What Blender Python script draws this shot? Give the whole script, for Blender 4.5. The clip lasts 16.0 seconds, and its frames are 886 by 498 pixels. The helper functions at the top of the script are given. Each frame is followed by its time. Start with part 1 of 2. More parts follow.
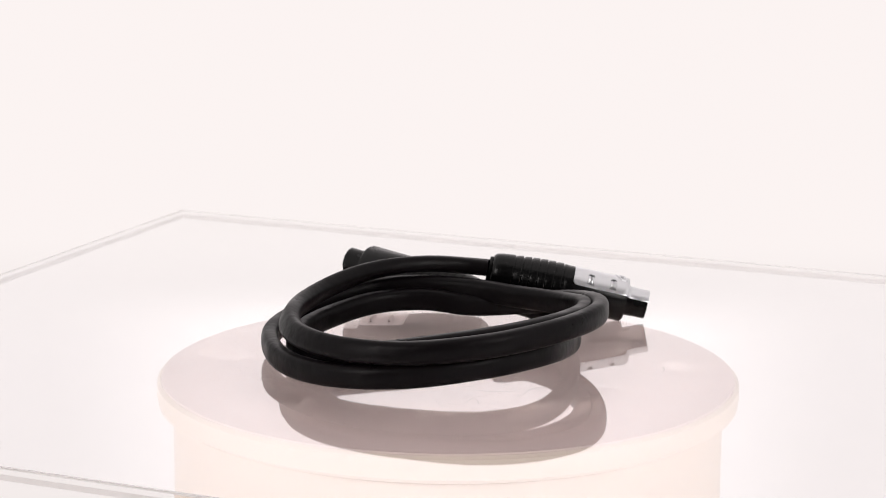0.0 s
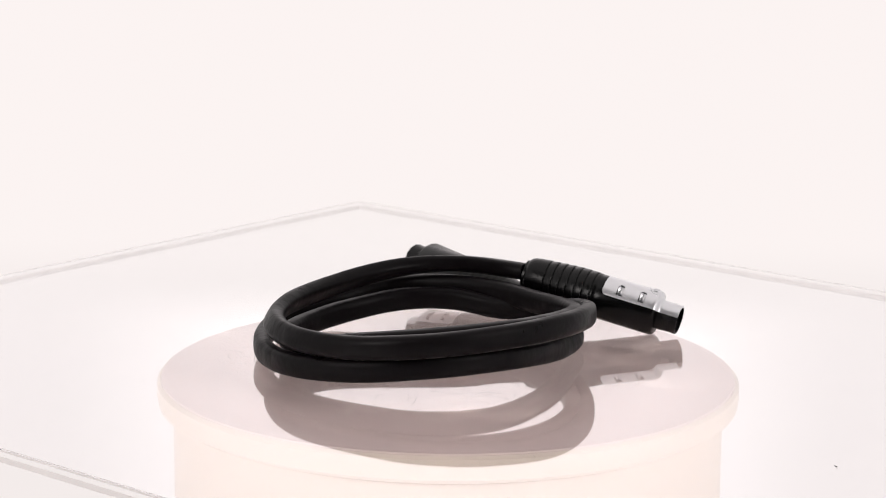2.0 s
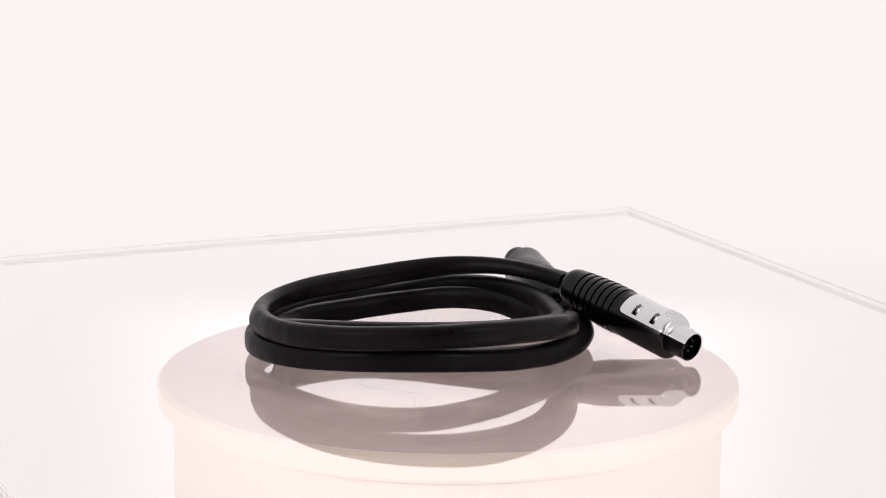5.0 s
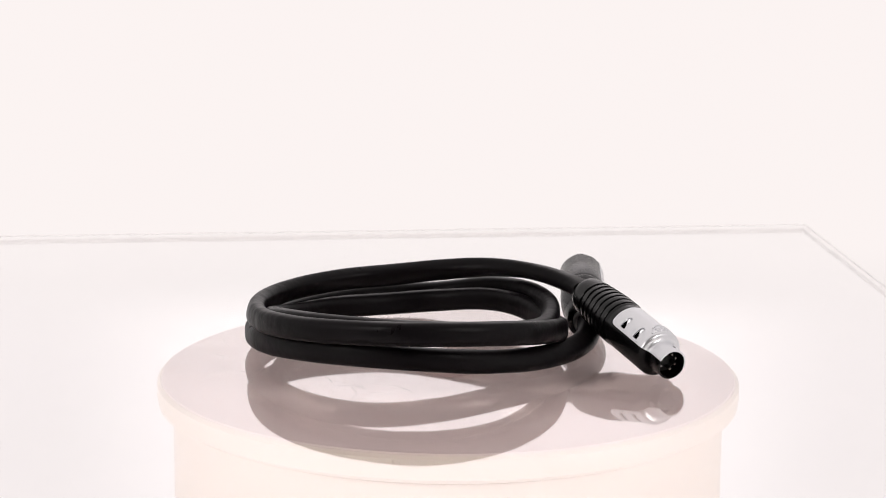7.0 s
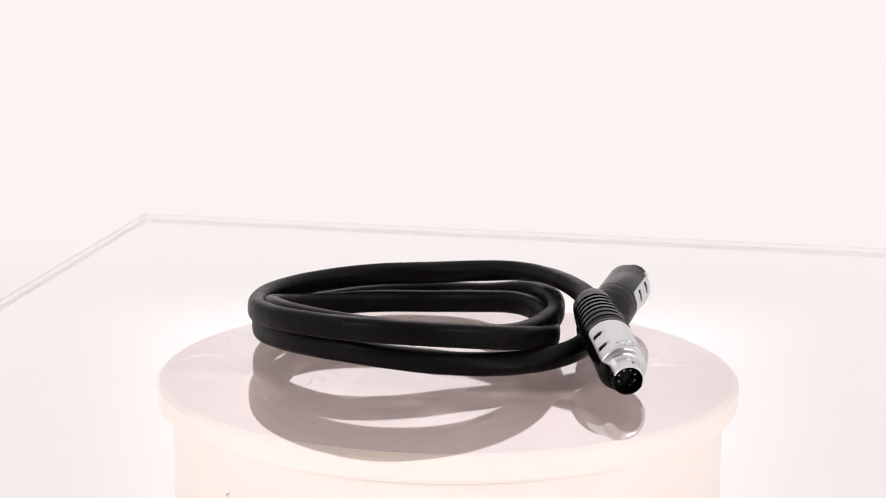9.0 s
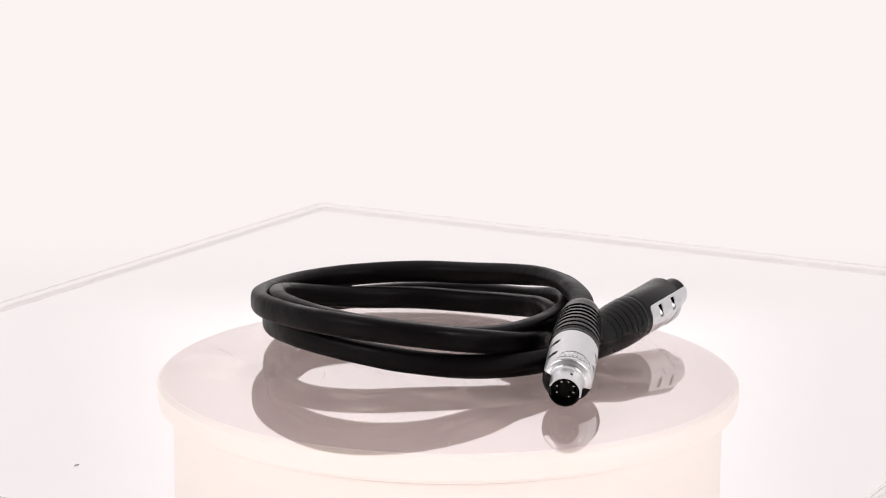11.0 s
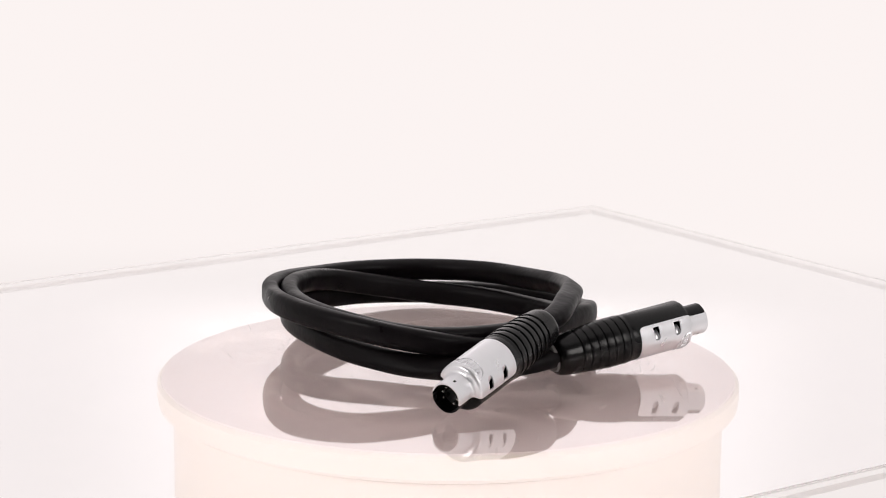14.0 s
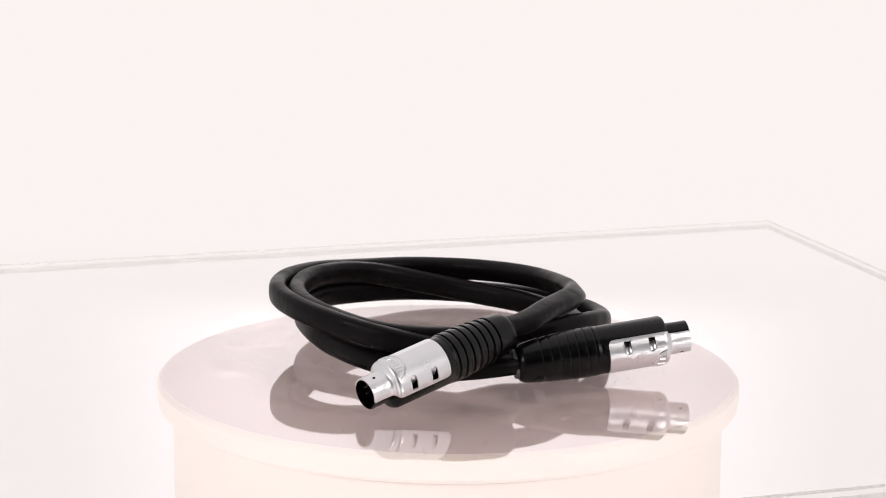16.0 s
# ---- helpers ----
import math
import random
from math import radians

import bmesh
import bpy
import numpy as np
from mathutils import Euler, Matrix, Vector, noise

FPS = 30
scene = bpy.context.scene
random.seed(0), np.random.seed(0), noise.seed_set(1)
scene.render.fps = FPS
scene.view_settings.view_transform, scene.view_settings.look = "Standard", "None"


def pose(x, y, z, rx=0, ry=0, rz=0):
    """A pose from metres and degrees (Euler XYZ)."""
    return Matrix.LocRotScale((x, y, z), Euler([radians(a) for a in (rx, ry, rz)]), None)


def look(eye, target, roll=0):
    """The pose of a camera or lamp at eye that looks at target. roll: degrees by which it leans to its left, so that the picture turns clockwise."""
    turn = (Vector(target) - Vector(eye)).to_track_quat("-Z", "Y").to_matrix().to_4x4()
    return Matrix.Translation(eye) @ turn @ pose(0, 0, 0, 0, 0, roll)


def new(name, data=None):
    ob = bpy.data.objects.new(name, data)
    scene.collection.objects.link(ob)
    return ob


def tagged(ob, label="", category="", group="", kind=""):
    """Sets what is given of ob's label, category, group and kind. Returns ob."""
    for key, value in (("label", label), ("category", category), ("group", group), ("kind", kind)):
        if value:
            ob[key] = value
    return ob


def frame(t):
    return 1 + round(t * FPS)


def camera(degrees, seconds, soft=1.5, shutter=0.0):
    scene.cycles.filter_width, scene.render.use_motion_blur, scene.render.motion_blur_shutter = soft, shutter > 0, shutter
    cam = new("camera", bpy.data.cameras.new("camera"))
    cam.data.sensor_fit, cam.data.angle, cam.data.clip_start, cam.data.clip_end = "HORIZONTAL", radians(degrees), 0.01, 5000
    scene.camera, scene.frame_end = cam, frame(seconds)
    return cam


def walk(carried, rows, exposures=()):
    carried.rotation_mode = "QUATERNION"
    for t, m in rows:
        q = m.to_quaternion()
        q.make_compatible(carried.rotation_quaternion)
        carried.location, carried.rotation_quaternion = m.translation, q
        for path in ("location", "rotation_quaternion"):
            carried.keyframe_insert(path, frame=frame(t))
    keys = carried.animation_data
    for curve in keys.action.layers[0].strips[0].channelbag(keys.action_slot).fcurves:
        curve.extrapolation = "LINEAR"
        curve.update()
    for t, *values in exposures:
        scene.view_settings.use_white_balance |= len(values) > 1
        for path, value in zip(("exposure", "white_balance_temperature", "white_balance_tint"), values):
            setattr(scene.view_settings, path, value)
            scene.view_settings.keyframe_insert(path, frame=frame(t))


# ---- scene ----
# ---- camera: stands still on a tripod, one metre from the turntable's axis ----
cam = camera(21.29, 16.0, soft=0.65)
EYE = (0.0, -1.0, 0.2581)
AIM = (-0.00261, -0.02197, 0.04967)
walk(cam, [(0.0, look(EYE, AIM, 0.421)), (16.0, look(EYE, AIM, 0.421))])
cam.data.dof.use_dof = True
cam.data.dof.focus_distance, cam.data.dof.aperture_fstop = 0.94, 30.0
TURN_RATE = 8.780  # degrees a second, clockwise seen from above


# ---- world: a dim grey studio round unseen glowing panels added as light ----
world = bpy.data.worlds.new("studio")
scene.world = world
world.use_nodes = True
world.node_tree.nodes["Background"].inputs["Color"].default_value = (0.5, 0.48, 0.47, 1)
world.node_tree.nodes["Background"].inputs["Strength"].default_value = 0.15
scene.view_settings.exposure = 0.0


def softbox(x, y, z, size, watts):
    lamp = bpy.data.lights.new("softbox", "AREA")
    lamp.shape, lamp.size, lamp.size_y, lamp.energy, lamp.color = "RECTANGLE", size, size * 1.3, watts, (1.0, 0.95, 0.93)
    ob = new("softbox_lamp", lamp)
    ob.matrix_world = look((x, y, z), (0, 0, 0.01))
    return ob


softbox(-0.50, -0.66, 0.31, 0.26, 1.9)
softbox(0.50, -0.66, 0.31, 0.26, 1.9)


# ---- materials ----
def material(name, color=(0.5, 0.5, 0.5), rough=0.5, metal=0.0):
    m = bpy.data.materials.new(name)
    m.use_nodes = True
    b = m.node_tree.nodes["Principled BSDF"]
    b.inputs["Base Color"].default_value = (*color, 1)
    b.inputs["Roughness"].default_value = rough
    b.inputs["Metallic"].default_value = metal
    return m, m.node_tree.nodes, m.node_tree.links, b


def grain(m, nodes, links, b, scale, bump, distance=0.0002, low=None, high=None, detail=4.0, dark=None, light=None, coarse=None):
    """Fine relief, and wear of gloss and colour, at two scales."""
    co = nodes.new("ShaderNodeTexCoord")
    fine = nodes.new("ShaderNodeTexNoise")
    fine.inputs["Scale"].default_value, fine.inputs["Detail"].default_value = scale, detail
    links.new(co.outputs["Object"], fine.inputs["Vector"])
    wide = nodes.new("ShaderNodeTexNoise")
    wide.inputs["Scale"].default_value, wide.inputs["Detail"].default_value = coarse or scale / 14, 3.0
    links.new(co.outputs["Object"], wide.inputs["Vector"])
    bp = nodes.new("ShaderNodeBump")
    bp.inputs["Strength"].default_value, bp.inputs["Distance"].default_value = bump, distance
    links.new(fine.outputs["Fac"], bp.inputs["Height"])
    links.new(bp.outputs["Normal"], b.inputs["Normal"])
    if low is not None:
        r = nodes.new("ShaderNodeMapRange")
        r.inputs["From Min"].default_value, r.inputs["From Max"].default_value = 0.3, 0.7
        r.inputs["To Min"].default_value, r.inputs["To Max"].default_value = low, high
        links.new(wide.outputs["Fac"], r.inputs["Value"])
        links.new(r.outputs["Result"], b.inputs["Roughness"])
    if dark is not None:
        mix = nodes.new("ShaderNodeMix")
        mix.data_type = "RGBA"
        mix.inputs["A"].default_value, mix.inputs["B"].default_value = (*dark, 1), (*light, 1)
        links.new(wide.outputs["Fac"], mix.inputs["Factor"])
        links.new(mix.outputs["Result"], b.inputs["Base Color"])
    return m


def rubber_sheath():
    m, n, l, b = material("black_cable_rubber", (0.005, 0.005, 0.005), 0.42)
    b.inputs["Specular IOR Level"].default_value = 0.12
    grain(m, n, l, b, 900, 0.12, 0.0003, 0.27, 0.50, dark=(0.0028, 0.0020, 0.0026), light=(0.0066, 0.0048, 0.0058), coarse=55)
    # soft dents under the fine grain
    fine = next(x for x in n if x.bl_idname == "ShaderNodeBump")
    co, wide, dent = n.new("ShaderNodeTexCoord"), n.new("ShaderNodeTexNoise"), n.new("ShaderNodeBump")
    wide.inputs["Scale"].default_value, wide.inputs["Detail"].default_value = 130, 2.0
    dent.inputs["Strength"].default_value, dent.inputs["Distance"].default_value = 0.35, 0.0012
    l.new(co.outputs["Object"], wide.inputs["Vector"])
    l.new(wide.outputs["Fac"], dent.inputs["Height"])
    l.new(dent.outputs["Normal"], fine.inputs["Normal"])
    return m


def black_plastic():
    m, n, l, b = material("black_moulded_plastic", (0.004, 0.004, 0.0042), 0.3)
    b.inputs["Specular IOR Level"].default_value = 0.27
    return grain(m, n, l, b, 1800, 0.08, 0.0002, 0.20, 0.29, dark=(0.0014, 0.0014, 0.0016), light=(0.003, 0.0027, 0.003), coarse=90)


def satin_metal():
    m, n, l, b = material("satin_silver_metal", (0.80, 0.80, 0.82), 0.34, 0.9)
    return grain(m, n, l, b, 2600, 0.035, 0.0001, 0.27, 0.34, dark=(0.80, 0.80, 0.83), light=(0.86, 0.86, 0.88), coarse=120)


def bright_metal():
    m, n, l, b = material("bright_plated_metal", (0.34, 0.33, 0.32), 0.25, 1.0)
    return grain(m, n, l, b, 1500, 0.06, 0.0001, 0.14, 0.26)


def grey_plastic():
    m, n, l, b = material("grey_rubber_collar", (0.16, 0.155, 0.15), 0.5)
    return grain(m, n, l, b, 1200, 0.1)


def hole_black():
    m, n, l, b = material("black_insulator", (0.006, 0.006, 0.006), 0.6)
    return grain(m, n, l, b, 1500, 0.1)


def clear_acrylic():
    """Clear sheet with a thin film of dust and rubbed streaks on it."""
    m, n, l, b = material("clear_acrylic", (0.985, 0.985, 0.985), 0.0)
    b.inputs["Transmission Weight"].default_value = 1.0
    b.inputs["IOR"].default_value = 1.49
    co = n.new("ShaderNodeTexCoord")
    film = None
    for turn_z, stretch, scale, low, high, most in ((0.0, (1, 1, 1), 38, 0.50, 0.74, 0.13), (0.5, (1, 9, 1), 45, 0.55, 0.80, 0.12), (-0.7, (1, 12, 1), 60, 0.57, 0.80, 0.12), (0.2, (1, 1, 1), 170, 0.54, 0.76, 0.09)):
        place, tex, r = n.new("ShaderNodeMapping"), n.new("ShaderNodeTexNoise"), n.new("ShaderNodeMapRange")
        place.inputs["Rotation"].default_value, place.inputs["Scale"].default_value = (0, 0, turn_z), stretch
        tex.inputs["Scale"].default_value, tex.inputs["Detail"].default_value = scale, 5.0
        r.inputs["From Min"].default_value, r.inputs["From Max"].default_value, r.inputs["To Max"].default_value = low, high, most
        l.new(co.outputs["Object"], place.inputs["Vector"])
        l.new(place.outputs["Vector"], tex.inputs["Vector"])
        l.new(tex.outputs["Fac"], r.inputs["Value"])
        if film is None:
            film = r.outputs["Result"]
        else:
            add = n.new("ShaderNodeMath")
            l.new(film, add.inputs[0])
            l.new(r.outputs["Result"], add.inputs[1])
            film = add.outputs["Value"]
    # the middle of the sheet, where things are set down, is worn most
    flat, away, fade, share = n.new("ShaderNodeVectorMath"), n.new("ShaderNodeVectorMath"), n.new("ShaderNodeMapRange"), n.new("ShaderNodeMath")
    flat.operation, away.operation, share.operation, fade.interpolation_type = "MULTIPLY", "LENGTH", "MULTIPLY", "SMOOTHSTEP"
    flat.inputs[1].default_value = (1, 1, 0)
    fade.inputs["From Min"].default_value, fade.inputs["From Max"].default_value = 0.095, 0.135
    fade.inputs["To Min"].default_value, fade.inputs["To Max"].default_value = 1.0, 0.06
    l.new(co.outputs["Object"], flat.inputs[0])
    l.new(flat.outputs["Vector"], away.inputs[0])
    l.new(away.outputs["Value"], fade.inputs["Value"])
    l.new(film, share.inputs[0])
    l.new(fade.outputs["Result"], share.inputs[1])
    film = share.outputs["Value"]
    dust, tone, both = n.new("ShaderNodeBsdfDiffuse"), n.new("ShaderNodeMix"), n.new("ShaderNodeAddShader")
    tone.data_type = "RGBA"
    tone.inputs["A"].default_value, tone.inputs["B"].default_value = (0, 0, 0, 1), (0.90, 0.76, 0.70, 1)
    l.new(film, tone.inputs["Factor"])
    l.new(tone.outputs["Result"], dust.inputs["Color"])
    l.new(b.outputs["BSDF"], both.inputs[0])
    l.new(dust.outputs["BSDF"], both.inputs[1])
    l.new(both.outputs["Shader"], n["Material Output"].inputs["Surface"])
    return m


def frosted_acrylic():
    """Torn acrylic in a scratch: clear, with a faint scatter on top."""
    m, n, l, b = material("frosted_scratch", (0.48, 0.45, 0.44), 0.6)
    b.inputs["Specular IOR Level"].default_value = 0.0
    clear, both = n.new("ShaderNodeBsdfTransparent"), n.new("ShaderNodeAddShader")
    clear.inputs["Color"].default_value = (0.97, 0.97, 0.97, 1)
    l.new(clear.outputs["BSDF"], both.inputs[0])
    l.new(b.outputs["BSDF"], both.inputs[1])
    l.new(both.outputs["Shader"], n["Material Output"].inputs["Surface"])
    return m


def rubbed_edge():
    """The tray's sawn and rubbed outer edge: milky, a little light passes through."""
    m, n, l, b = material("rubbed_acrylic_edge", (0.88, 0.83, 0.82), 0.5)
    grain(m, n, l, b, 500, 0.1, 0.0003, 0.4, 0.6, dark=(0.89, 0.85, 0.84), light=(0.94, 0.90, 0.89), coarse=18)
    through_light, mix = n.new("ShaderNodeBsdfTranslucent"), n.new("ShaderNodeMixShader")
    through_light.inputs["Color"].default_value = (0.97, 0.95, 0.95, 1)
    mix.inputs["Fac"].default_value = 0.25
    l.new(b.outputs["BSDF"], mix.inputs[1])
    l.new(through_light.outputs["BSDF"], mix.inputs[2])
    l.new(mix.outputs["Shader"], n["Material Output"].inputs["Surface"])
    return m


def cream_plastic():
    m, n, l, b = material("cream_plastic", (0.88, 0.74, 0.60), 0.45)
    return grain(m, n, l, b, 300, 0.05, 0.0003, 0.4, 0.55, dark=(0.87, 0.74, 0.635), light=(0.89, 0.765, 0.66), coarse=9)


def platter_white():
    m, n, l, b = material("pinkish_white_platter", (0.90, 0.74, 0.71), 0.5)
    return grain(m, n, l, b, 400, 0.05, 0.0003, 0.45, 0.6, dark=(0.86, 0.69, 0.66), light=(0.93, 0.765, 0.74), coarse=14)


def white_sheet():
    m, n, l, b = material("white_sheet", (0.80, 0.755, 0.74), 0.8)
    return grain(m, n, l, b, 60, 0.05, 0.001, 0.7, 0.9, dark=(0.79, 0.745, 0.73), light=(0.81, 0.765, 0.75), coarse=3)


def glow_sheet(name, color, strength, heights=(), depths=(), high_color=None):
    """An emitting surface, its lit look put in as glow; heights and depths: rows of z, or of y, and glow, for a sheet
    that glows unevenly along its length.
    """
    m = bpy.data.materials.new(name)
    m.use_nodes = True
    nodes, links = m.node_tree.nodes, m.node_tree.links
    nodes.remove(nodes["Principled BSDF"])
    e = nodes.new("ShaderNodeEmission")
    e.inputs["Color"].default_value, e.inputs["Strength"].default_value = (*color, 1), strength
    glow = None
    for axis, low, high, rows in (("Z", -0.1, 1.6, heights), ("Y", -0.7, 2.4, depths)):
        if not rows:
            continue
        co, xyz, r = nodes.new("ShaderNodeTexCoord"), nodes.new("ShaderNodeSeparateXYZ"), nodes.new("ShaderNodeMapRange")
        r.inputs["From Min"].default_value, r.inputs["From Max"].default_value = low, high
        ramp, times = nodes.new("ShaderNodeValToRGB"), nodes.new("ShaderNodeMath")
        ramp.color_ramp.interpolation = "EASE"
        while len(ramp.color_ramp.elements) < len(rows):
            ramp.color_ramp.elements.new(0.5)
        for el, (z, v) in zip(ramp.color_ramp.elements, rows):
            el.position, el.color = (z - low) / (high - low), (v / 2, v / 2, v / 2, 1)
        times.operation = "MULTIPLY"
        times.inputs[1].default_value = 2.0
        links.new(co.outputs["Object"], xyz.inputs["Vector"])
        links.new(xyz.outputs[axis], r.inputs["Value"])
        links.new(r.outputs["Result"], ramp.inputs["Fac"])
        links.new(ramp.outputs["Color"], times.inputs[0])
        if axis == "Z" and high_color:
            # a bright patch painted into the glow mid-width, for the plate to mirror
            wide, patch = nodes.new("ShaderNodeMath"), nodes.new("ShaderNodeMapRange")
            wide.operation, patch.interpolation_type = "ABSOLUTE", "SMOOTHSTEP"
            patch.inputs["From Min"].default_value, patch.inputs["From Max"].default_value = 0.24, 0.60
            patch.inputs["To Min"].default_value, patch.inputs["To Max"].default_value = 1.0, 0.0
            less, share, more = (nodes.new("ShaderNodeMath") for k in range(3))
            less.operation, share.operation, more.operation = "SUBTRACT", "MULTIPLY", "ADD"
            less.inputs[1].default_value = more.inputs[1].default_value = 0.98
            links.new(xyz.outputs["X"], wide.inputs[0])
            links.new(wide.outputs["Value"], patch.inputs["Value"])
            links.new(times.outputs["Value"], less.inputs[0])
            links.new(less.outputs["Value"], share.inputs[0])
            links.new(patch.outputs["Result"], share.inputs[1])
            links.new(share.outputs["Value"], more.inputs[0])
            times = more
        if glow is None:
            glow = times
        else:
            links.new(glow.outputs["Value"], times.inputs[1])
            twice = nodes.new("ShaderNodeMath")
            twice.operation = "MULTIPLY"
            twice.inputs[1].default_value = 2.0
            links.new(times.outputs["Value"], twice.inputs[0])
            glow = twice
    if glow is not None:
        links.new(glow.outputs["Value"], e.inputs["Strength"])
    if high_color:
        # a cooler tint painted into the glow towards the top
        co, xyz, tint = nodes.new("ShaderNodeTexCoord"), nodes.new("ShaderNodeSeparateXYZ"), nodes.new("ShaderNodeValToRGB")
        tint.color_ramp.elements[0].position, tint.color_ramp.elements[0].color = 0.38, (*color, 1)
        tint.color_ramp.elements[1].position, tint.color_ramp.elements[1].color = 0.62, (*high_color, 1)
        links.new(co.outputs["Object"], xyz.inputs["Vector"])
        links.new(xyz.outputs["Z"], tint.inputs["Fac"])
        links.new(tint.outputs["Color"], e.inputs["Color"])
    links.new(e.outputs["Emission"], nodes["Material Output"].inputs["Surface"])
    return m


def studio_paint():
    m, n, l, b = material("grey_studio_paint", (0.22, 0.21, 0.21), 0.8)
    return grain(m, n, l, b, 30, 0.1, 0.002, 0.7, 0.9)


RUBBER, PLASTIC, SATIN, BRIGHT, COLLAR, INSULATOR = rubber_sheath(), black_plastic(), satin_metal(), bright_metal(), grey_plastic(), hole_black()
ACRYLIC, CREAM, PLATTER, SHEET, PAINT, FROST, EDGE = clear_acrylic(), cream_plastic(), platter_white(), white_sheet(), studio_paint(), frosted_acrylic(), rubbed_edge()
# floor sheet and backdrop emit: their light is painted in as glow rows
BACK_GLOW = glow_sheet("self_glowing_sheet", (1.0, 0.93, 0.915), 1.0, ((-0.075, 0.98), (0.0, 0.98), (0.49, 0.97), (0.58, 1.38), (0.70, 1.48), (1.5, 1.0)), ((-0.10, 0.95), (0.05, 0.92), (0.42, 0.94), (0.60, 0.99)), (1.0, 0.925, 0.94))
# unseen emitters added above, beside and in front to light and reflect in the things
TOP_GLOW = glow_sheet("unseen_top_glow", (1.0, 0.94, 0.93), 0.80)
SIDE_GLOW = glow_sheet("unseen_side_glow", (1.0, 0.95, 0.94), 0.72)
FRONT_GLOW = glow_sheet("unseen_front_glow", (1.0, 0.95, 0.94), 0.11)


# ---- mesh helpers ----
def part(name, bm, mat, parent=None, label="", smooth=True, angle=35):
    """Links a bmesh as one mesh object, under a thing or a part."""
    bmesh.ops.recalc_face_normals(bm, faces=bm.faces)
    me = bpy.data.meshes.new(name)
    bm.to_mesh(me)
    bm.free()
    me.materials.append(mat)
    if smooth:
        me.shade_smooth()
        me.set_sharp_from_angle(angle=radians(angle))
    ob = new(name, me)
    ob.parent = parent
    return tagged(ob, label) if label else ob


def box_bm(x0, x1, y0, y1, z0, z1, bevel=0.0, segments=2):
    bm = bmesh.new()
    bmesh.ops.create_cube(bm, size=1.0)
    bmesh.ops.scale(bm, vec=(x1 - x0, y1 - y0, z1 - z0), verts=bm.verts)
    bmesh.ops.translate(bm, vec=((x0 + x1) / 2, (y0 + y1) / 2, (z0 + z1) / 2), verts=bm.verts)
    if bevel:
        bmesh.ops.bevel(bm, geom=bm.edges[:], offset=bevel, segments=segments, affect="EDGES", profile=0.5)
    return bm


def revolve_z(profile, steps=128):
    """Turns a profile of (radius, z) about the z axis."""
    bm = bmesh.new()
    rings = []
    for r, z in profile:
        if r < 1e-6:
            rings.append([bm.verts.new((0, 0, z))] * steps)
        else:
            rings.append([bm.verts.new((r * math.cos(2 * math.pi * k / steps), r * math.sin(2 * math.pi * k / steps), z)) for k in range(steps)])
    for a, b in zip(rings, rings[1:]):
        for k in range(steps):
            quad = []
            for v in (a[k], a[(k + 1) % steps], b[(k + 1) % steps], b[k]):
                if v not in quad:
                    quad.append(v)
            if len(quad) > 2:
                bm.faces.new(quad)
    return bm


def revolve_x(profile, steps=64, flat=1.0):
    """Turns a profile of (x, radius) about the x axis; flat squeezes it across y."""
    bm = bmesh.new()
    rings = []
    for x, r in profile:
        if r < 1e-7:
            rings.append([bm.verts.new((x, 0, 0))] * steps)
        else:
            rings.append([bm.verts.new((x, r * flat * math.sin(2 * math.pi * k / steps), r * math.cos(2 * math.pi * k / steps))) for k in range(steps)])
    for a, b in zip(rings, rings[1:]):
        for k in range(steps):
            quad = []
            for v in (a[k], a[(k + 1) % steps], b[(k + 1) % steps], b[k]):
                if v not in quad:
                    quad.append(v)
            if len(quad) > 2:
                bm.faces.new(quad)
    return bm


# ---- the setting: room, unseen glowing panels, table ----
FLOOR_Z = -0.075


def sweep_bm(y0, y1, radius, top, thick=0.002, half=0.8):
    """A sheet that lies on the table, bends up and stands as the backdrop."""
    line = [(y0, FLOOR_Z), (y1 - radius, FLOOR_Z)]
    for k in range(1, 17):
        a = radians(90 * k / 16)
        line.append((y1 - radius + radius * math.sin(a), FLOOR_Z + radius - radius * math.cos(a)))
    line.append((y1, top))
    bm = bmesh.new()
    rows = []
    for i, (y, z) in enumerate(line):
        p, q = line[max(i - 1, 0)], line[min(i + 1, len(line) - 1)]
        n = Vector((0, q[0] - p[0], q[1] - p[1])).normalized()
        ny, nz = n.z * thick, -n.y * thick
        rows.append([bm.verts.new((x, y + dy, z + dz)) for x in (-half, half) for dy, dz in ((0, 0), (ny, nz))])
    for a, b in zip(rows, rows[1:]):
        for i, j in ((0, 2), (3, 1), (1, 0), (2, 3)):
            bm.faces.new((a[i], a[j], b[j], b[i]))
    for r in (rows[0], rows[-1]):
        bm.faces.new((r[0], r[1], r[3], r[2]))
    return bm


def front_bm():
    """The added front glow panel, out of view, with a square opening for the lens."""
    bm = bmesh.new()
    x0, x1, z0, z1 = -0.8, 0.8, FLOOR_Z, 1.5
    hx, h0, h1 = 0.24, 0.02, 0.38
    for b in ((x0, x1, h1, z1), (x0, x1, z0, h0), (x0, -hx, h0, h1), (hx, x1, h0, h1)):
        piece = box_bm(b[0], b[1], -0.702, -0.70, b[2], b[3])
        me = bpy.data.meshes.new("piece")
        piece.to_mesh(me)
        piece.free()
        bm.from_mesh(me)
        bpy.data.meshes.remove(me)
    return bm


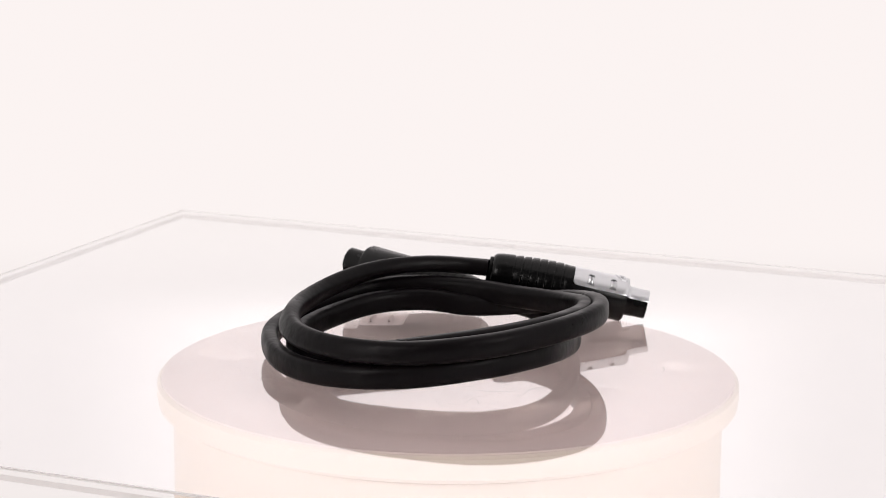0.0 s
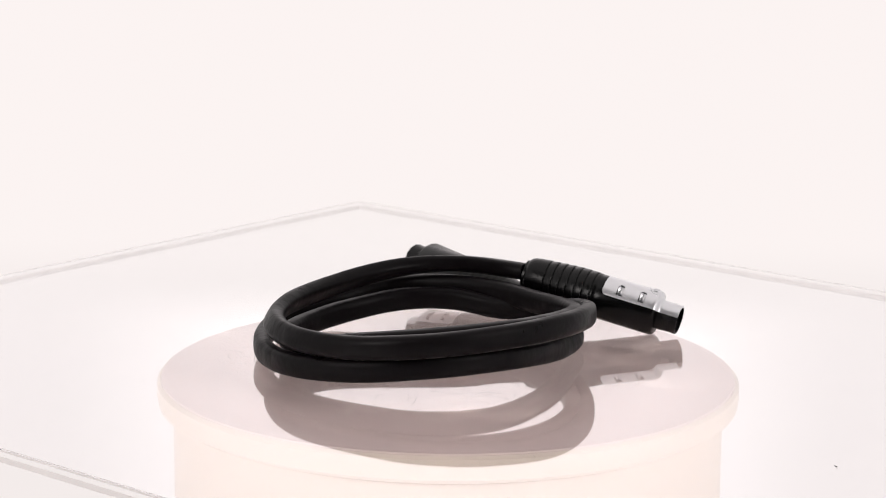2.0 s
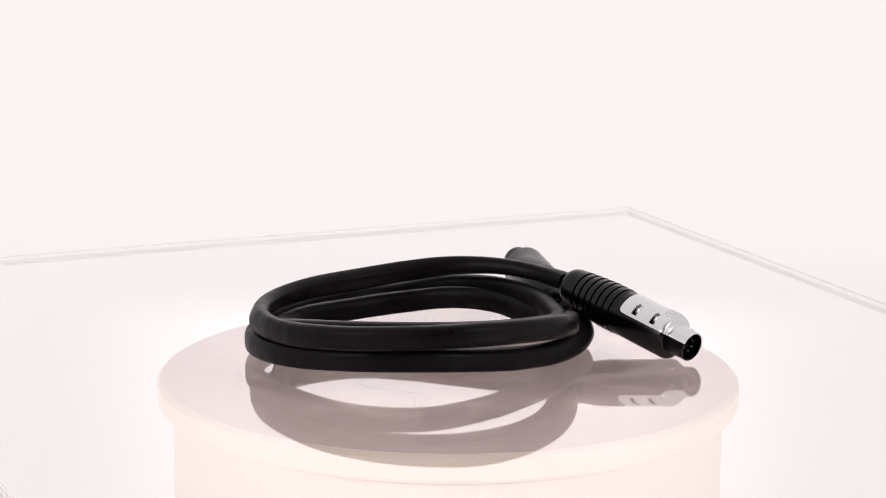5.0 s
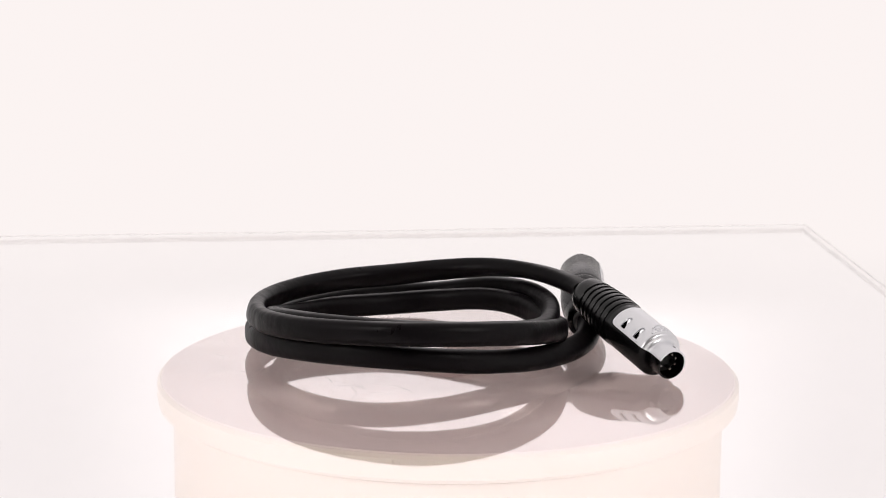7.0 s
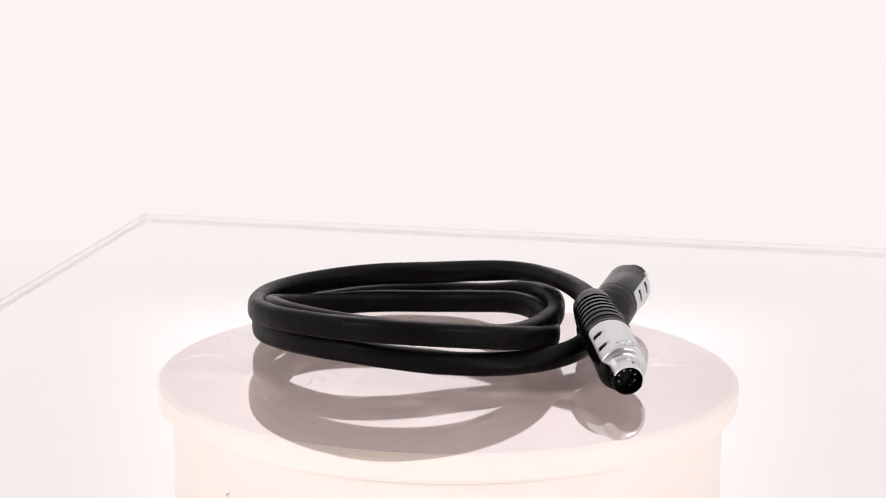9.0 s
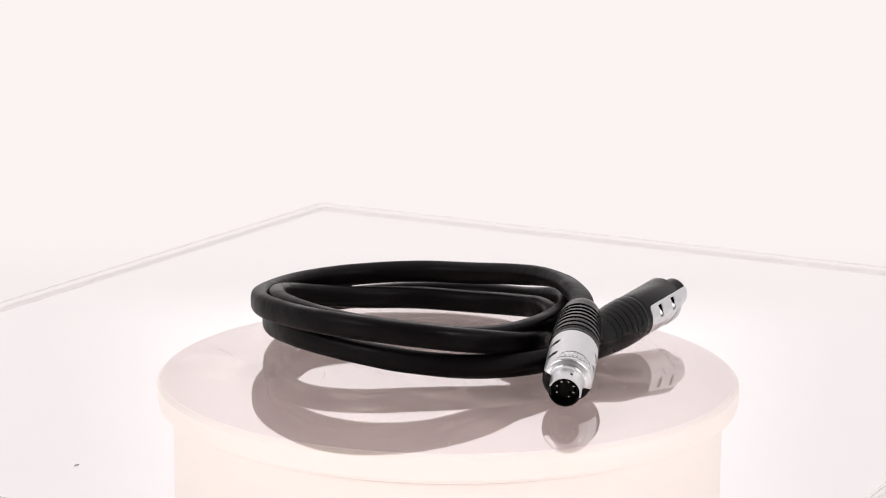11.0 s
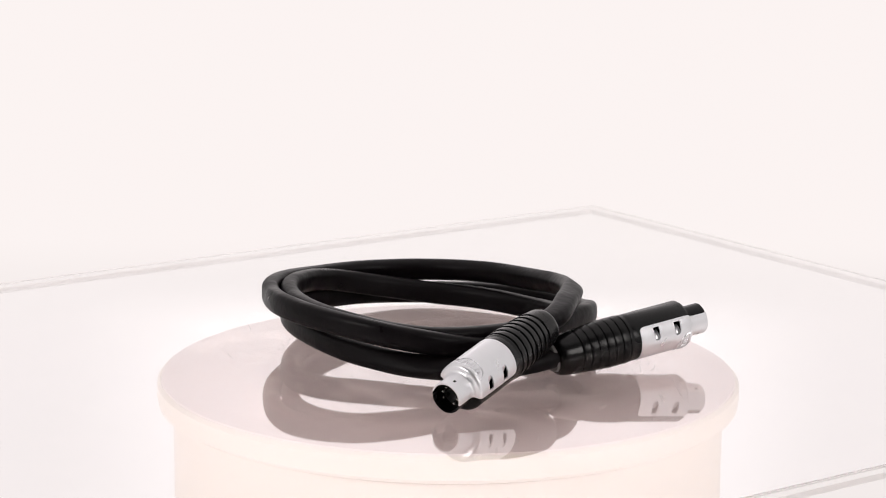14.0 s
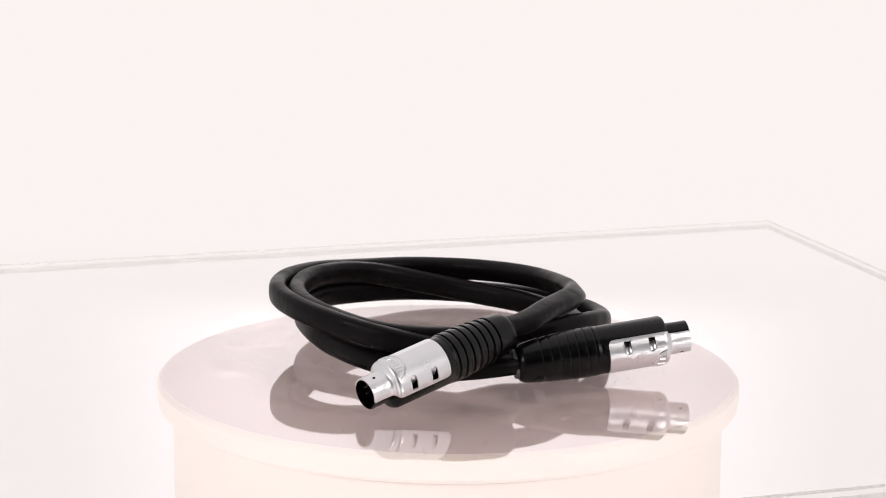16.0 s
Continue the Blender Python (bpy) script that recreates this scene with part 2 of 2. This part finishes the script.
def setting():
    t = 0.05
    for name, b in (("wall_north", (-2.5, 2.5, 2.9, 2.9 + t, -0.85, 2.0)), ("wall_south", (-2.5, 2.5, -2.5 - t, -2.5, -0.85, 2.0)),
                    ("wall_east", (2.5, 2.5 + t, -2.5, 2.9, -0.85, 2.0)), ("wall_west", (-2.5 - t, -2.5, -2.5, 2.9, -0.85, 2.0)),
                    ("ceiling", (-2.55, 2.55, -2.55, 2.95, 2.0, 2.05)), ("floor", (-2.55, 2.55, -2.55, 2.95, -0.9, -0.85))):
        tagged(part(name, box_bm(*b), PAINT, smooth=False), "plain grey painted studio " + ("floor" if name == "floor" else "surface"), "wall" if "wall" in name else name, kind="structure")
    cloth = "unseen white glowing panel added to light the set"
    tagged(part("table_top", box_bm(-0.9, 0.9, -0.72, 2.4, FLOOR_Z - 0.03, FLOOR_Z - 0.003, 0.004), SHEET), "white table top under the backdrop sheet", "table", kind="structure")
    # the floor sheet glows by itself in place of light falling on it
    tagged(part("floor_sheet", box_bm(-0.8, 0.8, -0.70, 0.119, FLOOR_Z - 0.0028, FLOOR_Z), BACK_GLOW, smooth=False), "smooth white floor sheet with its brightness added as glow", "backdrop", kind="structure")
    tagged(part("backdrop", sweep_bm(0.12, 2.30, 0.12, 1.5), BACK_GLOW), "overexposed white curved backdrop with its brightness added as glow", "backdrop", kind="structure")
    # top, sides and front stay out of view, added only for their glow
    tagged(part("glow_panel_top", box_bm(-0.8, 0.8, -0.70, 2.302, 1.5, 1.502), TOP_GLOW, smooth=False), cloth, "light tent", kind="structure")
    tagged(part("glow_panel_side", box_bm(-0.802, -0.8, -0.70, 2.302, FLOOR_Z, 1.5), SIDE_GLOW, smooth=False), cloth, "light tent", kind="structure")
    tagged(part("glow_panel_side", box_bm(0.8, 0.802, -0.70, 2.302, FLOOR_Z, 1.5), SIDE_GLOW, smooth=False), cloth, "light tent", kind="structure")
    tagged(part("glow_panel_front", front_bm(), FRONT_GLOW, smooth=False), "unseen dim glowing panel added in front with an opening for the lens", "light tent", kind="structure")


# ---- the turntable and its plate ----
PLATE_T, SHEET_T, EDGE_H, WALL = 0.010, 0.0009, 0.0051, 0.0016  # over the platter, thickness of the sheet, height and width of its walls


def turntable():
    tt = new("turntable")
    tagged(tt, "round cream motor turntable with a pinkish white platter", "turntable")
    tt.location = (0, 0, FLOOR_Z)
    top = -PLATE_T - 0.0002 - FLOOR_Z
    part("base", revolve_z([(0, 0), (0.118, 0), (0.120, 0.002), (0.120, top - 0.014), (0.119, top - 0.013), (0, top - 0.013)]), CREAM, tt, "cream plastic drum")
    part("platter_rim", revolve_z([(0.1195, top - 0.0125), (0.1235, top - 0.0125), (0.1263, top - 0.0105), (0.1268, top - 0.007), (0.1268, top - 0.002), (0.1255, top - 0.0006), (0.1195, top - 0.0006)]), CREAM, tt, "cream rounded rim")
    disc = part("platter", revolve_z([(0, top - 0.0122), (0.119, top - 0.0122), (0.1252, top - 0.0008), (0.1246, top), (0, top)]), PLATTER, tt, "pinkish white disc")
    part("platter_hub", revolve_z([(0, top), (0.0110, top), (0.0110, top + 0.0076), (0.0105, top + 0.0082), (0, top + 0.0082)]), PLATTER, tt, "low round centre hub")
    return tt, disc


def ribbon(bm, points, width, z=0.00012):
    """A fine groove with a frosted floor, as a thin flat strip along a line of points."""
    pts = [Vector((x, y, z)) for x, y in points]
    left, right = [], []
    for i, p in enumerate(pts):
        d = (pts[min(i + 1, len(pts) - 1)] - pts[max(i - 1, 0)]).normalized()
        n = Vector((-d.y, d.x, 0)) * width * (0.5 if 0 < i < len(pts) - 1 else 0.15)
        left.append(bm.verts.new(p + n))
        right.append(bm.verts.new(p - n))
    for i in range(len(pts) - 1):
        bm.faces.new((left[i], left[i + 1], right[i + 1], right[i]))


def tray_bm(x0, x1, y0, y1, sheet, depth, wall):
    """A clear tray turned upside down: a sheet with thin walls round its rim, one closed body."""
    bm = bmesh.new()

    def loop(inset, z):
        return [bm.verts.new((x, y, z)) for x, y in ((x0 + inset, y0 + inset), (x1 - inset, y0 + inset), (x1 - inset, y1 - inset), (x0 + inset, y1 - inset))]
    rings = [loop(0, 0.0), loop(0, -sheet), loop(0, -depth * 0.55), loop(0, -depth), loop(wall, -depth), loop(wall, -sheet)]
    bm.faces.new(rings[0])
    bm.faces.new(rings[-1])
    for a, b in zip(rings, rings[1:]):
        for k in range(4):
            bm.faces.new((a[k], a[(k + 1) % 4], b[(k + 1) % 4], b[k]))
    bmesh.ops.rotate(bm, verts=bm.verts, cent=(0, 0, 0), matrix=Matrix.Rotation(radians(-2.2), 3, "Z"))
    return bm


def acrylic_plate():
    ob = part("acrylic_plate", tray_bm(-0.2258, 0.2284, -0.2610, 0.2610, SHEET_T, EDGE_H, WALL), ACRYLIC, None, smooth=False)
    ob.visible_shadow = False
    ob.data.materials.append(EDGE)
    # the sheet's own edge and the lip of the walls are rubbed milky, the rest of the walls is clear
    for f in ob.data.polygons:
        outward = f.normal.x * f.center.x + f.normal.y * f.center.y
        if outward > 0.1 and (f.center.z > -SHEET_T or f.center.z < -EDGE_H * 0.6):
            f.material_index = 1
    tagged(ob, "clear scratched acrylic tray lying on the turntable", "plate")
    # one forked scratch, then many fine ones
    fork = bmesh.new()
    ribbon(fork, [(0.0946, 0.0135), (0.0938, 0.004), (0.0930, -0.0080)], 0.0003)
    ribbon(fork, [(0.0930, -0.0080), (0.101, -0.0045), (0.1096, -0.0010)], 0.0004)
    part("scratch", fork, FROST, ob, "forked white scratch", smooth=False)
    fine = bmesh.new()
    rng = random.Random(7)
    for k in range(240):
        r, a = 0.045 + 0.055 * rng.random() ** 0.7, rng.uniform(0, 2 * math.pi)
        x, y, d = r * math.cos(a), r * math.sin(a), rng.uniform(0, math.pi)
        n = rng.choice((0.0012, 0.0018, 0.003, 0.006))
        bend = rng.uniform(-0.3, 0.3)
        ribbon(fine, [(x, y), (x + n * math.cos(d), y + n * math.sin(d)), (x + 2 * n * math.cos(d + bend), y + 2 * n * math.sin(d + bend))], rng.uniform(0.00008, 0.00022))
    for k in range(26):
        r, a = 0.03 + 0.07 * rng.random(), rng.uniform(0, 2 * math.pi)
        x, y, d, bend = r * math.cos(a), r * math.sin(a), rng.uniform(0, math.pi), rng.uniform(-0.4, 0.4)
        n = rng.uniform(0.006, 0.014)
        ribbon(fine, [(x, y), (x + n * math.cos(d), y + n * math.sin(d)), (x + 2 * n * math.cos(d + bend), y + 2 * n * math.sin(d + bend))], rng.uniform(0.00015, 0.0003))
    tagged(part("surface_wear", fine, FROST, ob, "fine white surface scratches", smooth=False), kind="stuff")
    dust = bmesh.new()
    for k in range(90):
        r, a = 0.098 * math.sqrt(rng.random()), rng.uniform(0, 2 * math.pi)
        m = Matrix.Translation((r * math.cos(a), r * math.sin(a), 0.0001)) @ Matrix.Rotation(rng.uniform(0, 3), 4, "Z") @ Matrix.Diagonal((rng.uniform(1, 2.5), 1, 0.6, 1))
        bmesh.ops.create_icosphere(dust, subdivisions=1, radius=rng.uniform(0.00008, 0.0002), matrix=m)
    tagged(part("dust", dust, FROST, ob, "pale dust specks"), kind="stuff")
    for x, y, z, sx, sy, turn in ((0.2299, 0.0290, -0.0007, 0.0004, 0.0010, -0.04), (-0.0447, -0.2159, 0.0002, 0.0012, 0.00025, 1.1)):
        bm = bmesh.new()
        bmesh.ops.create_icosphere(bm, subdivisions=2, radius=1.0, matrix=Matrix.Translation((x, y, z)) @ Matrix.Rotation(turn, 4, "Z") @ Matrix.Diagonal((sx, sy, 0.0002 if z > 0 else 0.0006, 1)))
        part("dirt_speck", bm, INSULATOR if z < 0 else COLLAR, ob, "small dark dirt speck")
    return ob


# ---- the cable ----
CENTRE = (-0.01160, 0.00348)
FIRST, LAST = 0.0, 1085.0
# distance from the coil's centre and height along three turns, in millimetres
COIL_R = (72.3, 62.2, 57.8, 55.6, 56.8, 61.2, 67.2, 71.3, 73.0, 74.3, 74.1, 74.7, 71.8, 67.7, 61.7, 55.9, 54.2, 55.1, 57.1, 58.7, 59.4, 60.4, 63.1, 66.4, 66.3, 65.7, 66.5, 65.8, 61.8, 57.2, 57.6, 60.6, 65.6, 69.3, 69.8, 70.0, 72.1, 73.3, 70.5, 67.7, 64.6, 61.3, 60.8, 65.3, 71.4, 75.4)
COIL_Z = (24.0, 26.9, 26.0, 23.2, 20.6, 19.6, 18.5, 18.4, 19.4, 22.1, 24.2, 25.0, 22.8, 18.3, 12.9, 10.0, 12.2, 11.5, 8.4, 6.6, 7.4, 9.0, 13.4, 19.3, 22.5, 23.7, 23.3, 21.4, 17.7, 16.3, 16.7, 16.8, 14.7, 9.3, 7.8, 7.3, 6.6, 7.7, 9.7, 12.0, 12.6, 10.6, 7.9, 6.5, 6.8, 9.0)
HALF_H, HALF_W = 0.0050, 0.0038


def spline(values, u):
    n = len(values) - 1
    i = min(int(u), n - 1)
    s = u - i
    p = [values[min(max(i + o, 0), n)] for o in (-1, 0, 1, 2)]
    return (p[0] * (-0.5 * s ** 3 + s ** 2 - 0.5 * s) + p[1] * (1.5 * s ** 3 - 2.5 * s ** 2 + 1)
            + p[2] * (-1.5 * s ** 3 + 2 * s ** 2 + 0.5 * s) + p[3] * (0.5 * s ** 3 - 0.5 * s ** 2))


def coil_point(k):
    a = radians(FIRST + (LAST - FIRST) * k)
    u = k * (len(COIL_R) - 1)
    r, z = spline(COIL_R, u) / 1000, spline(COIL_Z, u) / 1000
    return Vector((CENTRE[0] + r * math.cos(a), CENTRE[1] + r * math.sin(a), z))


def sheath_bm(steps=520, sides=28):
    bm = bmesh.new()
    rings = []
    for i in range(steps + 1):
        k = i / steps
        c = coil_point(k)
        tan = (coil_point(min(k + 0.002, 1)) - coil_point(max(k - 0.002, 0))).normalized()
        out = tan.cross(Vector((0, 0, 1))).normalized()
        up = out.cross(tan).normalized()
        deg = FIRST + (LAST - FIRST) * k
        lean = radians(float(np.interp(deg, (0, 30, 70, 100, 130, 165, 200, 1000, 1050, 1085), (85, 75, 40, 24, 32, 24, 0, 0, 55, 85))))  # lies flat where it meets its plugs
        out, up = out * math.cos(lean) + up * math.sin(lean), up * math.cos(lean) - out * math.sin(lean)
        swell = 1 + 0.02 * noise.noise(Vector((k * 60, 0, 0)))
        ring = []
        for j in range(sides):
            a = 2 * math.pi * j / sides
            ca, sa = math.cos(a), math.sin(a)
            e = 0.68  # between an oval and a rounded bar
            x = math.copysign(abs(ca) ** e, ca) * HALF_W * swell
            y = math.copysign(abs(sa) ** e, sa) * HALF_H * swell
            ring.append(bm.verts.new(c + out * x + up * y))
        rings.append(ring)
    for a, b in zip(rings, rings[1:]):
        for j in range(sides):
            bm.faces.new((a[j], a[(j + 1) % sides], b[(j + 1) % sides], b[j]))
    bm.faces.new(rings[0])
    bm.faces.new(rings[-1])
    return bm


def axes(origin, along, up):
    """A pose with x along a plug's axis and z towards its metal cover."""
    x = Vector(along).normalized()
    y = Vector(up).cross(x).normalized()
    z = x.cross(y)
    m = Matrix((x, y, z)).transposed().to_4x4()
    return Matrix.Translation(origin) @ m


BODY_R = 0.0101
COVER_R = 0.01028
COVER_HALF = 88
SLOTS = ((0.0064, 0.0093), (0.0168, 0.0197))


def cover_bm():
    """The metal half shell: body, shoulder and half of the nose, with four louvre slots."""
    xs = [0.0, 0.0010, 0.0022, 0.0040] + [0.0064 + 0.00029 * k for k in range(11)] + [0.0115, 0.0150] + [0.0168 + 0.00029 * k for k in range(11)] + [0.0218, 0.0236]
    prof = [(x, COVER_R) for x in xs]
    prof += [(0.0247, 0.01018), (0.0255, 0.0098), (0.0259, 0.0091), (0.0261, 0.0082), (0.0264, 0.0073), (0.0270, 0.0069), (0.0278, 0.00675), (0.0300, 0.0067), (0.0352, 0.0067), (0.0357, 0.0066)]
    angles = [k - 88 for k in range(177)]
    bm = bmesh.new()

    def shell(inset):
        grid = []
        for x, r in prof:
            row = []
            for a in angles:
                lift = max(0.0, (abs(a) - 76) / 12)
                xx = x + max(0.0, 0.0022 - x) * (1 - math.sqrt(max(0.0, 1 - lift * lift)))  # rounded rear corners
                row.append(bm.verts.new((xx, (r - inset) * math.sin(radians(a)), (r - inset) * math.cos(radians(a)))))
            grid.append(row)
        return grid

    def cut_away(i, j):
        mid, mx = abs((angles[j] + angles[j + 1]) / 2), (prof[i][0] + prof[i + 1][0]) / 2
        for x0, x1 in SLOTS:
            if x0 < mx < x1 and mid < 80:
                half, off = (x1 - x0) / 2, abs(mx - (x0 + x1) / 2)
                if mid > 47 + 8.5 * (1 - math.sqrt(max(0.0, 1 - (off / half) ** 2))):
                    return True
        return False
    skin, lining = shell(0.0), shell(0.0006)
    rows, columns = len(prof) - 1, len(angles) - 1
    kept = {(i, j) for i in range(rows) for j in range(columns) if not cut_away(i, j)}
    for i, j in sorted(kept):
        bm.faces.new((skin[i][j], skin[i][j + 1], skin[i + 1][j + 1], skin[i + 1][j]))
        bm.faces.new((lining[i + 1][j], lining[i + 1][j + 1], lining[i][j + 1], lining[i][j]))
        # a rim wherever the shell ends
        for di, dj, p, q in ((-1, 0, (i, j), (i, j + 1)), (1, 0, (i + 1, j), (i + 1, j + 1)), (0, -1, (i, j), (i + 1, j)), (0, 1, (i, j + 1), (i + 1, j + 1))):
            if (i + di, j + dj) not in kept:
                bm.faces.new((skin[p[0]][p[1]], skin[q[0]][q[1]], lining[q[0]][q[1]], lining[p[0]][p[1]]))
    bmesh.ops.delete(bm, geom=[v for v in bm.verts if not v.link_faces], context="VERTS")
    return bm


def relief_profile():
    """The ribbed strain relief, from its narrow rear to the body."""
    def radius(x):
        return 0.0088 + 0.0016 * min(1.0, max(0.0, (x + 0.031) / 0.018)) ** 0.8
    prof = [(-0.0376, 0.0), (-0.0376, 0.0064), (-0.0373, 0.0072), (-0.0365, 0.0079), (-0.0350, 0.0084), (-0.0330, 0.0087)]
    for k in range(7):
        x = -0.0276 + 0.00375 * k
        r = radius(x)
        # each ring swells a little towards the next groove
        prof += [(x - 0.0005, r + 0.00010), (x - 0.00028, r - 0.00005), (x - 0.00018, r - 0.00065), (x + 0.00018, r - 0.00065), (x + 0.00030, r - 0.00020), (x + 0.0006, r - 0.00010), (x + 0.0020, radius(x + 0.0020) + 0.00002)]
    prof[-1] = (-0.0040, 0.01020)
    prof += [(-0.0030, 0.01012), (-0.0030, 0.0)]
    return prof


def tube(bm, points, radius, sides=6):
    """A thin raised line through points."""
    rings = []
    for i, p in enumerate(points):
        d = (points[min(i + 1, len(points) - 1)] - points[max(i - 1, 0)]).normalized()
        u = d.orthogonal().normalized()
        v = d.cross(u)
        rings.append([bm.verts.new(p + radius * (math.cos(2 * math.pi * k / sides) * u + math.sin(2 * math.pi * k / sides) * v)) for k in range(sides)])
    for a, b in zip(rings, rings[1:]):
        for k in range(sides):
            bm.faces.new((a[k], a[(k + 1) % sides], b[(k + 1) % sides], b[k]))
    bm.faces.new(rings[0])
    bm.faces.new(rings[-1])


def emblem_bm():
    """A raised half oval with short bars, bent round the cover's front."""
    def on(x, a):
        return Vector((x, COVER_R * math.sin(radians(a)), COVER_R * math.cos(radians(a))))
    bm = bmesh.new()
    arc = [on(0.0240 - 0.0052 * math.sqrt(max(0.0, 1 - (a / 44) ** 2)), a) for a in [-44 + 4 * k for k in range(23)]]
    tube(bm, arc, 0.0004)
    tube(bm, [on(0.0240, a) for a in [-44 + 8 * k for k in range(12)]], 0.00022)
    for k in range(7):
        a = -27 + 9 * k
        tube(bm, [on(0.0232, a), on(0.0205 + 0.0006 * abs(k - 3) / 3, a + (2 if k % 2 else -1))], 0.00042)
    return bm


def plug(parent, m, collar):
    bm = revolve_x([(-0.0040, 0), (-0.0040, BODY_R - 0.0002), (-0.0036, BODY_R), (-0.0001, BODY_R), (0.0001, BODY_R), (0.0244, BODY_R), (0.0254, 0.0095), (0.0258, 0.0087), (0.0259, 0.0064), (0.0259, 0.0)], 96)
    for v in bm.verts:
        if v.co.x > 0 and abs(math.degrees(math.atan2(v.co.y, v.co.z))) < 85 and math.hypot(v.co.y, v.co.z) > 0.0075:
            k = 0.0072 / math.hypot(v.co.y, v.co.z)
            v.co.y, v.co.z = v.co.y * k, v.co.z * k
    body = part("plug", bm, PLASTIC, parent, "black plastic plug body with satin metal cover")
    body.matrix_local = m
    part("strain_relief", revolve_x(relief_profile(), 72), PLASTIC, body, "ribbed black strain relief", angle=32)
    part("metal_cover", cover_bm(), SATIN, body, "satin silver half shell with four slots", angle=40)
    part("emblem", emblem_bm(), SATIN, body, "raised half oval emblem with bars")
    part("nose", revolve_x([(0.0250, 0.0065), (0.0354, 0.0065), (0.0356, 0.0063), (0.0356, 0.0058), (0.0270, 0.0058), (0.0270, 0.0)], 56), PLASTIC, body, "black inner nose sleeve")
    part("insulator", revolve_x([(0.0262, 0.0), (0.0262, 0.0057), (0.0292, 0.0057), (0.0292, 0.0)], 48), INSULATOR, body)
    for k in range(7):
        a = radians(-135 + 45 * k)
        bm = revolve_x([(0.0285, 0), (0.0285, 0.00075), (0.0322, 0.00075), (0.0330, 0.00045), (0.0332, 0.0)], 12)
        bmesh.ops.translate(bm, vec=(0, 0.0036 * math.sin(a), 0.0036 * math.cos(a)), verts=bm.verts)
        part("pin", bm, BRIGHT, body)
    # small square vent in the metal nose, and a short keyway in its black half
    for name, x0, x1, half, z0, z1 in (("nose_vent", 0.0312, 0.0326, 0.00055, 0.0064, 0.00676), ("keyway", 0.0263, 0.0295, 0.0011, -0.00662, -0.0060)):
        part(name, box_bm(x0, x1, -half, half, z0, z1, 0.0001, 1), INSULATOR, body)
    # dished tongues in the slots: flush at the arch, deep at the straight side
    for side in (-1, 1):
        for x0, x1 in SLOTS:
            bm = bmesh.new()
            rows = []
            for i in range(13):
                a = radians(side * (46.5 + 33 * i / 12))
                depth = 0.0004 + 0.0030 * (i / 12) ** 1.3
                row = []
                for j in range(11):
                    across = (j - 5) / 5
                    x = (x0 + x1) / 2 + (x1 - x0) / 2 * 1.04 * across
                    r = COVER_R - depth - 0.0007 * (1 - across * across)
                    row.append(bm.verts.new((x, r * math.sin(a), r * math.cos(a))))
                rows.append(row)
            for p, q in zip(rows, rows[1:]):
                for j in range(10):
                    bm.faces.new((p[j], p[j + 1], q[j + 1], q[j]))
            part("slot_tongue", bm, SATIN, body)
    part("collar", revolve_x([(-0.0392, 0.0), (-0.0392, 0.0058), (-0.0389, 0.0063), (-0.0378, 0.0064), (-0.0374, 0.0060), (-0.0374, 0.0)], 40, 0.85), collar, body, "rubber collar where the cable enters")
    return body


def cable():
    root = new("audio_cable")
    tagged(root, "coiled black audio cable with two silver plugs on clear acrylic", "cable")
    part("sheath", sheath_bm(), RUBBER, root, "flat black rubber cable in three loose turns")
    plug(root, axes((0.0732, -0.0324, 0.0150), (0.302, -0.93, -0.207), (0.40, -0.06, 0.90)), PLASTIC)
    plug(root, axes((0.0689, 0.0439, 0.0135), (0.164, 0.978, 0.127), (0.585, -0.06, -0.81)), COLLAR)
    return root


setting()
TABLE, DISC = turntable()
PLATE = acrylic_plate()
CABLE = cable()


def turn(t):
    """The turntable's angle: an even pace, a touch slower at the start."""
    ease = 0.10 - 0.06 * t / 3.5 if t < 3.5 else 0.04 - 0.08 * (t - 3.5) / 12.5
    return -TURN_RATE * (t + ease - 8)


def motions():
    steps = [0.5 * k for k in range(33)]
    for thing in (PLATE, CABLE):
        walk(thing, [(t, pose(0, 0, 0, 0, 0, turn(t))) for t in steps])
    rest = DISC.matrix_local.copy()
    walk(DISC, [(t, rest @ pose(0, 0, 0, 0, 0, turn(t))) for t in steps])


motions()
